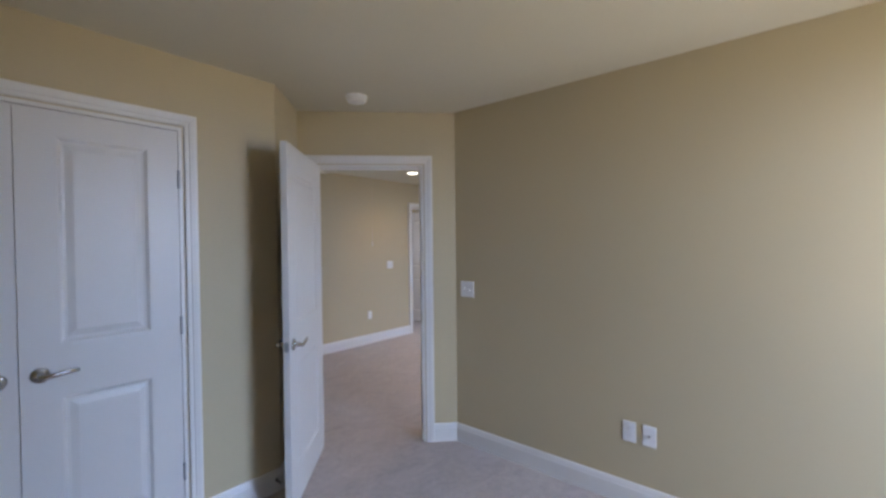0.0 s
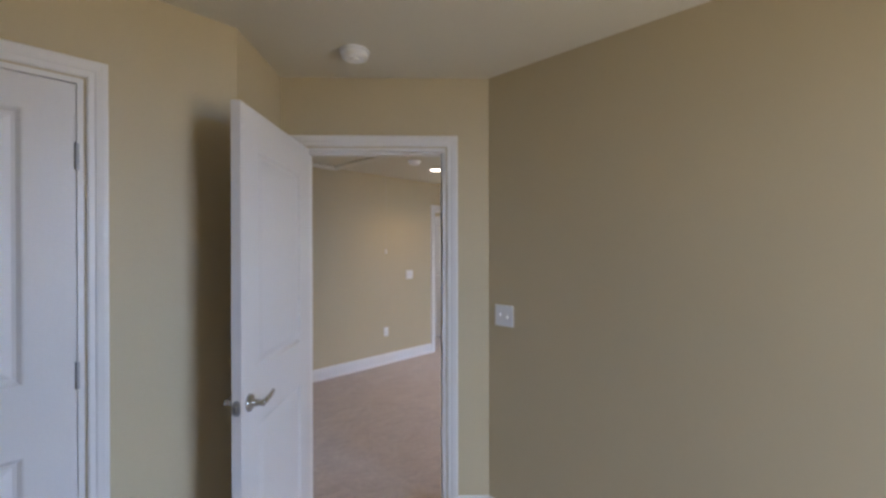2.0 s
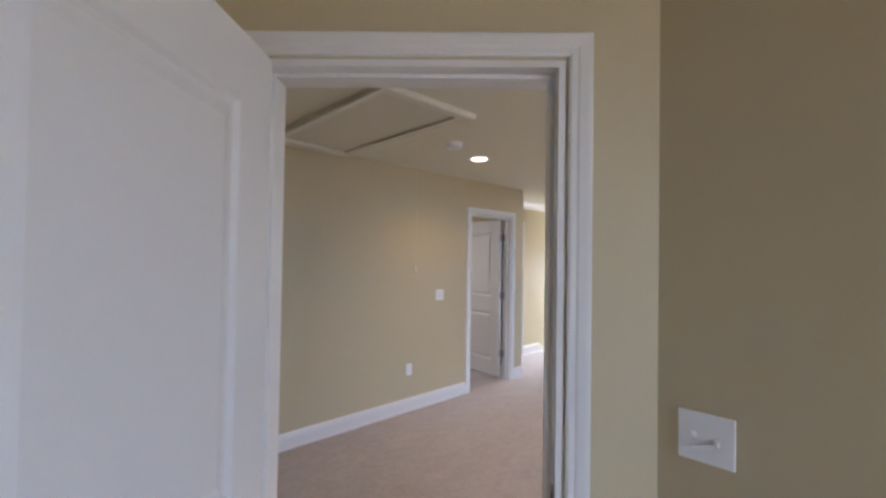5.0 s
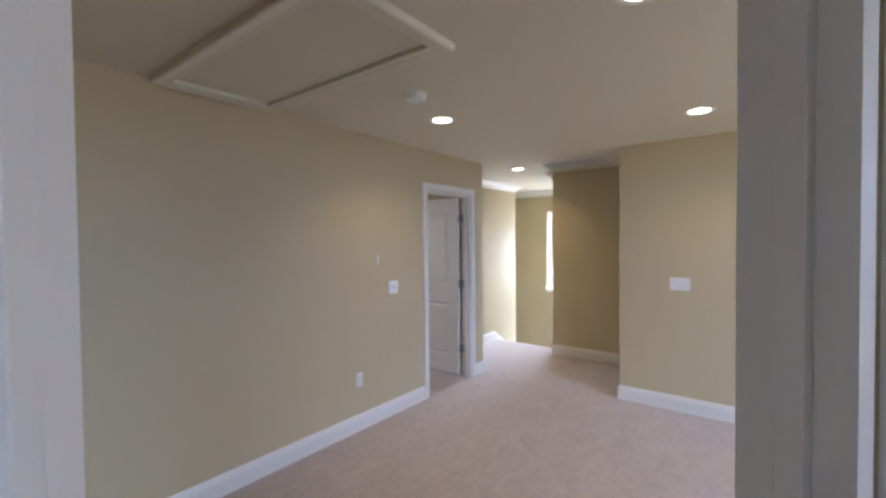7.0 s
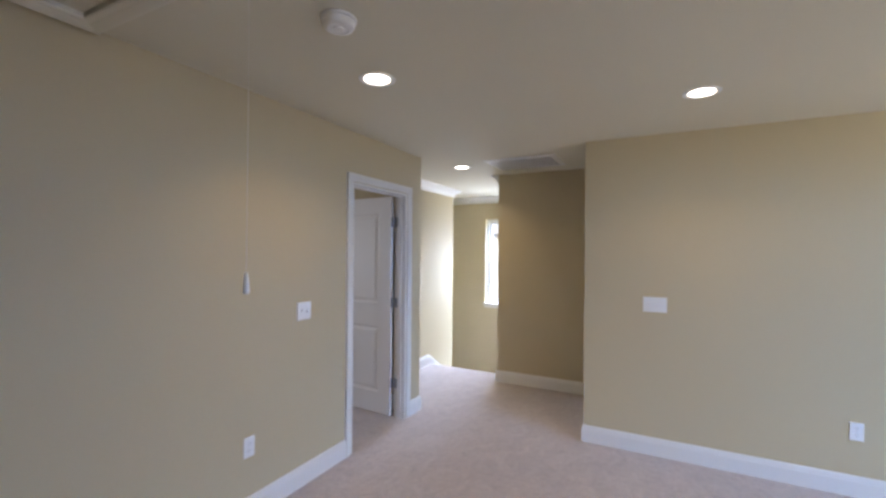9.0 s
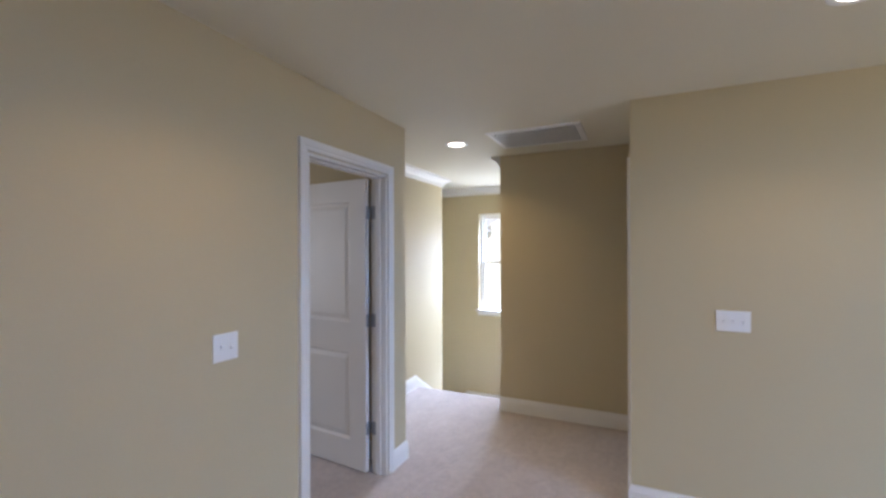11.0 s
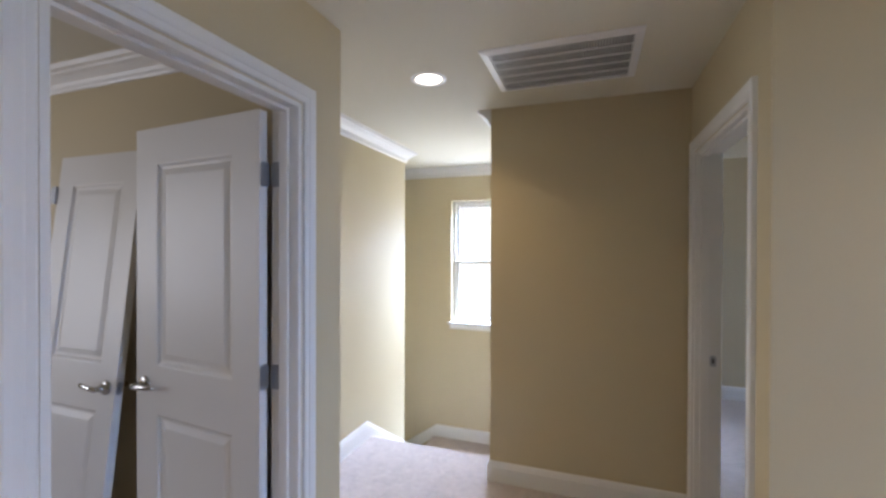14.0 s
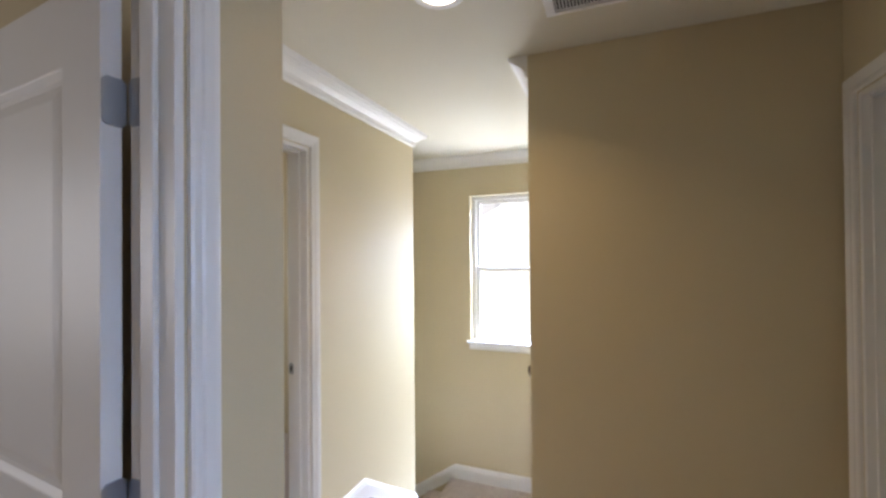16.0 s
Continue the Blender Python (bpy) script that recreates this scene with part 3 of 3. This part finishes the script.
for z in (0.31, 1.08, 1.80):
    bm = bmesh.new()
    plate(bm, (0.0, 0.016, z), (0, 1, 0), 0.016, (-1, 0, 0), 0.045)
    ring(bm, (-0.006, -0.006, z - 0.045), (0, 0, 1), [(0, 0), (0.0065, 0), (0.0065, 0.09), (0, 0.092)], 12)
    plate(bm, (-0.024, -0.008, z), (1, 0, 0), 0.016, (0, -1, 0), 0.045)
    part("hinge", bm, STEEL, ll, "steel butt hinge")


# ---- windows ----
def window(name, o, angle, w, z0, z1, thick, label, sill=True):
    """A double-hung window in an opening 0..w; local y runs outwards through the wall."""
    e = base(name, pose(o[0], o[1], 0, 0, 0, angle), label, "window", "structure")
    d = thick - 0.07
    bm = bmesh.new()
    f = 0.034
    for b in ((0, z0, f, z1), (w - f, z0, w, z1), (f, z1 - f, w - f, z1), (f, z0, w - f, z0 + f)):
        box(bm, b[0] + 0.001, d - 0.02, b[1] + 0.001, b[2] - 0.001, d + 0.06, b[3] - 0.001)
    part("window_frame", bm, TRIM, e)
    zm = (z0 + z1) / 2
    for nm, a, b, yy in (("lower_sash", z0 + f, zm + 0.018, d - 0.004), ("upper_sash", zm - 0.018, z1 - f, d + 0.026)):
        bm = bmesh.new()
        r = 0.036
        for q in ((f, a, f + r, b), (w - f - r, a, w - f, b), (f + r, b - r, w - f - r, b), (f + r, a, w - f - r, a + r)):
            box(bm, q[0], yy, q[1], q[2], yy + 0.028, q[3], 0.003)
        s = part(nm, bm, TRIM, e)
        bm = bmesh.new()
        box(bm, f + r - 0.004, yy + 0.012, a + r - 0.004, w - f - r + 0.004, yy + 0.016, b - r + 0.004)
        g = part("pane", bm, GLASS, s)
        g.visible_shadow = False
    if sill:
        bm = bmesh.new()
        box(bm, -0.03, -0.045, z0 - 0.002, w + 0.03, 0.0, z0 + 0.020, 0.005)
        box(bm, 0.001, 0.0, z0 + 0.0005, w - 0.001, d - 0.02, z0 + 0.020)
        part("window_sill", bm, TRIM, e)
        bm = bmesh.new()
        sweep(bm, [((-0.01, -0.0005, z0 - 0.003), (0, 0, -1), (0, -1, 0)), ((w + 0.01, -0.0005, z0 - 0.003), (0, 0, -1), (0, -1, 0))], CASE_P)
        part("apron", bm, TRIM, e)
    return e


window("window_1", (XW, 5.178), -90, 0.842, 0.655, 2.061, 0.16, "white double-hung window over the stair landing")


# ---- ceiling fittings ----
def smoke_detector(x, y):
    bm = bmesh.new()
    ring(bm, (x, y, H), (0, 0, -1), [(0, 0.0), (0.070, 0.0), (0.070, 0.010), (0.064, 0.012), (0.063, 0.028), (0.058, 0.036), (0.046, 0.041), (0.040, 0.041), (0.038, 0.039), (0.022, 0.039), (0.020, 0.043), (0.0, 0.044)], 36)
    return tagged(part("smoke_detector", bm, PLASTIC, smooth=False), "round white plastic smoke detector on the ceiling", "smoke detector", "smoke detectors")


smoke_detector(1.943, 2.005)
smoke_detector(3.857, 3.684)


def downlight(x, y):
    e = base("recessed_light", pose(x, y, H), "lit round recessed ceiling light with a white trim", "ceiling light", group="recessed lights")
    bm = bmesh.new()
    ring(bm, (0, 0, 0), (0, 0, -1), [(0.066, -0.002), (0.074, 0.004), (0.088, 0.006), (0.096, 0.003), (0.097, 0.0)], 40)
    part("trim_ring", bm, PLASTIC, e, smooth=True)
    bm = bmesh.new()
    ring(bm, (0, 0, 0), (0, 0, -1), [(0.0, 0.001), (0.068, 0.001)], 40)
    part("lens", bm, BULB, e, "glowing warm white lens")
    d = bpy.data.lights.new("downlight", "AREA")
    d.shape, d.size, d.energy, d.color, d.spread = "DISK", 0.12, LAMP_W, WARM, radians(125)
    new("downlight", d).matrix_world = pose(x, y, H - 0.006)
    return e


LAMP_W = 3.9
for p in ((3.550, 2.350), (4.400, 3.897), (5.350, 2.367), (6.734, 4.479)):
    downlight(*p)


def attic_hatch(x0, y0, x1, y1):
    e = base("attic_hatch", pose((x0 + x1) / 2, (y0 + y1) / 2, H), "white panelled attic hatch with moulded trim, closed", "hatch")
    w, l = (x1 - x0) / 2 - 0.088, (y1 - y0) / 2 - 0.088
    prof = [(0.0, 0.0), (0.0, 0.022), (0.006, 0.026), (0.030, 0.024), (0.040, 0.028), (0.066, 0.033), (0.078, 0.034), (0.085, 0.028), (0.088, 0.0)]
    c = [(-w, -l), (w, -l), (w, l), (-w, l)]
    for i in range(4):
        st = []
        for k in (i, (i + 1) % 4):
            x, y = c[k]
            st.append(((x, y, 0), (math.copysign(1, x), math.copysign(1, y), 0), (0, 0, -1)))
        part("trim_board", sweep(bmesh.new(), st, prof), HATCH, e)
    bm = bmesh.new()
    box(bm, -w + 0.005, -l + 0.005, -0.006, w - 0.005, l - 0.005, -0.0005)
    part("hatch_panel", bm, CEIL, e)
    return e


attic_hatch(2.762, 3.112, 3.475, 4.612)


def pull_cord(x, y, z):
    e = base("pull_cord", pose(x, y, z), "thin cord with a white plastic bell hanging from the hatch", "pull cord")
    bm = bmesh.new()
    tube(bm, [(0, 0, 0.02), (0.001, 0, 0.4), (0, 0.001, 0.7), (0, 0, H - z - 0.006)], [0.0005] * 4, 6)
    part("cord", bm, CORD, e)
    bm = bmesh.new()
    ring(bm, (0, 0, -0.03), (0, 0, 1), [(0.0, 0.0), (0.0055, 0.0), (0.0065, 0.006), (0.0055, 0.024), (0.0035, 0.038), (0.002, 0.043), (0, 0.044)], 16)
    part("bell", bm, PLASTIC, e, smooth=True)
    return e


pull_cord(3.168, 3.310, 1.483)


def return_grille(x0, y0, x1, y1):
    e = base("return_air_grille", pose((x0 + x1) / 2, (y0 + y1) / 2, H), "white enamelled return air grille with dark slots", "air vent")
    w, l = (x1 - x0) / 2, (y1 - y0) / 2
    b = 0.038
    prof = [(0.0, 0.0), (0.0, 0.004), (0.006, 0.008), (b - 0.006, 0.014), (b, 0.014), (b, 0.0)]
    c = [(-w, -l), (w, -l), (w, l), (-w, l)]
    for i in range(4):
        st = []
        for k in (i, (i + 1) % 4):
            x, y = c[k]
            st.append(((x, y, 0), (-math.copysign(1, x), -math.copysign(1, y), 0), (0, 0, -1)))
        part("frame", sweep(bmesh.new(), st, prof), GRILLE, e)
    # near-black sheet, its colour standing in for shade up the duct
    bm = bmesh.new()
    box(bm, -w + b, -l + b, -0.002, w - b, l - b, -0.0005)
    part("duct_shade_sheet", bm, SHADE, e)
    n = 5
    iw = 2 * (w - b)
    for i in range(1, n):
        x = -w + b + iw * i / n
        bm = bmesh.new()
        box(bm, x - 0.004, -l + b, -0.0115, x + 0.004, l - b, -0.0065, 0.001)
        part("bar", bm, GRILLE, e)
    bm = bmesh.new()
    box(bm, -iw / (2 * n) + 0.0045, -0.0020, -0.003, iw / (2 * n) - 0.0045, 0.0020, 0.0025, m=Matrix.Rotation(radians(9), 4, "X"))
    first = part("slat", bm, GRILLE, e)
    spots = [(-w + b + iw * (i + 0.5) / n, -l + b + 2 * (l - b) * (k + 0.5) / 52, -0.0072) for i in range(n) for k in range(52)]
    first.location = spots[0]
    for p in spots[1:]:
        sl = new("slat", first.data)
        sl.parent, sl.location = e, p
    return e


return_grille(6.500, 3.438, 7.034, 4.143)


# ---- switches and outlets: local x along the wall, y out of the wall ----
def cover(name, o, angle, w, h, label, category):
    e = base(name, pose(o[0], o[1], o[2], 0, 0, angle), label, category)
    bm = bmesh.new()
    box(bm, -w / 2, 0, -h / 2, w / 2, 0.006, h / 2, 0.003)
    part("cover_plate", bm, PLASTIC, e)
    return e


def screw(e, x, z):
    bm = bmesh.new()
    ring(bm, (x, 0.006, z), (0, 1, 0), [(0.0035, 0.0), (0.0035, 0.0008), (0.0, 0.0012)], 10)
    part("screw", bm, PLASTIC, e)


def switch(o, angle, gangs, label):
    e = cover("light_switch", o, angle, 0.070 + 0.046 * (gangs - 1), 0.114, label, "light switch")
    for i in range(gangs):
        x = (i - (gangs - 1) / 2) * 0.046
        bm = bmesh.new()
        box(bm, x - 0.006, 0.0055, -0.013, x + 0.006, 0.0068, 0.013)
        part("slot", bm, GRILLE, e)
        bm = bmesh.new()
        up = 1 if i % 2 else -1
        box(bm, x - 0.0045, 0.004, -0.006, x + 0.0045, 0.018, 0.006, 0.0015, m=Matrix.Rotation(radians(28 * up), 4, "X"))
        part("toggle", bm, PLASTIC, e)
        screw(e, x, 0.030)
        screw(e, x, -0.030)
    return e


def outlet(o, angle, label="white duplex wall outlet with its cover plate"):
    e = cover("wall_outlet", o, angle, 0.070, 0.114, label, "outlet")
    for z in (-0.0195, 0.0195):
        bm = bmesh.new()
        ring(bm, (0, 0.0058, z), (0, 1, 0), [(0.0165, 0.0), (0.0165, 0.0018), (0.0, 0.0022)], 20)
        part("socket", bm, PLASTIC, e)
        # dark boxes give the contact slots their inner shade by colour
        bm = bmesh.new()
        for x in (-0.006, 0.006):
            box(bm, x - 0.0012, 0.0077, z - 0.001, x + 0.0012, 0.0083, z + 0.007)
        box(bm, -0.002, 0.0077, z - 0.010, 0.002, 0.0083, z - 0.006)
        part("slots", bm, DARK, e)
    screw(e, 0, 0)
    return e


def jack(o, angle):
    e = cover("wall_jack", o, angle, 0.070, 0.114, "white cover plate with a small metal cable jack", "wall jack")
    bm = bmesh.new()
    ring(bm, (0, 0.006, 0), (0, 1, 0), [(0.0075, 0.0), (0.0075, 0.003), (0.005, 0.004), (0.005, 0.011), (0.002, 0.011), (0.002, 0.006), (0, 0.006)], 14)
    part("connector", bm, NICKEL, e)
    screw(e, 0, 0.045)
    screw(e, 0, -0.045)
    return e


switch((XR, 1.642, 1.140), 90, 2, "white double toggle switch beside the bedroom door")
outlet((XR, 0.517, 0.416), 90)
jack((XR, 0.413, 0.416), 90)
switch((4.631, YL, 1.140), 180, 2, "white double toggle switch on the tan loft wall")
outlet((4.224, YL, 0.417), 180)
switch((XF, 2.602, 1.144), 90, 3, "white triple toggle switch on the tan loft wall")
outlet((XF, 1.452, 0.414), 90)
outlet((9.60, 1.95, 0.400), 90)

# ---- outside ----
bm = bmesh.new()
box(bm, -400, -400, -3.6, 400, 400, -3.3)
tagged(part("ground", bm, GROUND), "dry lawn around the house", "ground", kind="structure")


def neighbour_house(x, y, half, eave, pitch):
    """Gable end towards the stair window: front face at x, ridge over y."""
    e = base("house", pose(x, y, -3.3), "pale sided gabled house beyond the stair window", "house")
    ez, peak = eave + 3.3, eave + 3.3 + half * pitch
    bm = bmesh.new()
    sides = [[bm.verts.new((d, v, w)) for v, w in ((-half, 0), (half, 0), (half, ez), (0, peak), (-half, ez))] for d in (0.0, 9.0)]
    bm.faces.new(sides[0])
    bm.faces.new(sides[1])
    for i in range(5):
        bm.faces.new([sides[0][i], sides[0][(i + 1) % 5], sides[1][(i + 1) % 5], sides[1][i]])
    part("wall", bm, SIDING, e)
    bm = bmesh.new()
    for k in range(int(peak / 0.18)):
        z = 0.18 * k
        r = half if z + 0.18 < ez else half * (peak - z - 0.18) / (peak - ez)
        if r > 0.1:
            box(bm, -0.022, -r, z + 0.004, -0.003, r, z + 0.186)
    part("siding", bm, SIDING, e)
    bm = bmesh.new()
    box(bm, -0.05, -half - 0.02, ez - 0.12, -0.025, half + 0.02, ez + 0.06, 0.004)
    part("frieze_board", bm, TRIM, e)
    for sgn in (-1, 1):
        bm = bmesh.new()
        lo, hi = (sgn * (half + 0.15), ez - 0.15 * pitch), (0, peak)
        v = [bm.verts.new((d, a, b + h)) for d in (-0.03, 9.1) for h in (0.005, 0.05) for a, b in (lo, hi)]
        for q in ((0, 1, 3, 2), (4, 6, 7, 5), (0, 4, 5, 1), (2, 3, 7, 6), (0, 2, 6, 4), (1, 5, 7, 3)):
            bm.faces.new([v[n] for n in q])
        part("roof", bm, SHINGLE, e, "pale grey shingle roof slope")
    # made-up pale wing, added to keep the stair window bright instead of dark ground
    bm = bmesh.new()
    box(bm, 0.3, half + 0.002, 0, 7.0, half + 6.0, eave + 3.1)
    part("filler_wing", bm, SIDING, e)
    bm = bmesh.new()
    a, b, k = half + 0.01, half + 6.3, eave + 3.1
    v = [bm.verts.new(p) for p in ((0.0, a, k), (0.0, b, k), (3.6, b, k + 1.5), (3.6, a, k + 1.5), (7.3, a, k), (7.3, b, k))]
    for q in ((0, 1, 2, 3), (3, 2, 5, 4), (0, 3, 4), (1, 5, 2), (0, 4, 5, 1)):
        bm.faces.new([v[n] for n in q])
    part("filler_wing_roof", bm, SHINGLE, e, "pale grey shingle roof of the added filler wing")
    return e


neighbour_house(16.0, 4.1, 3.1, 2.30, 0.62)
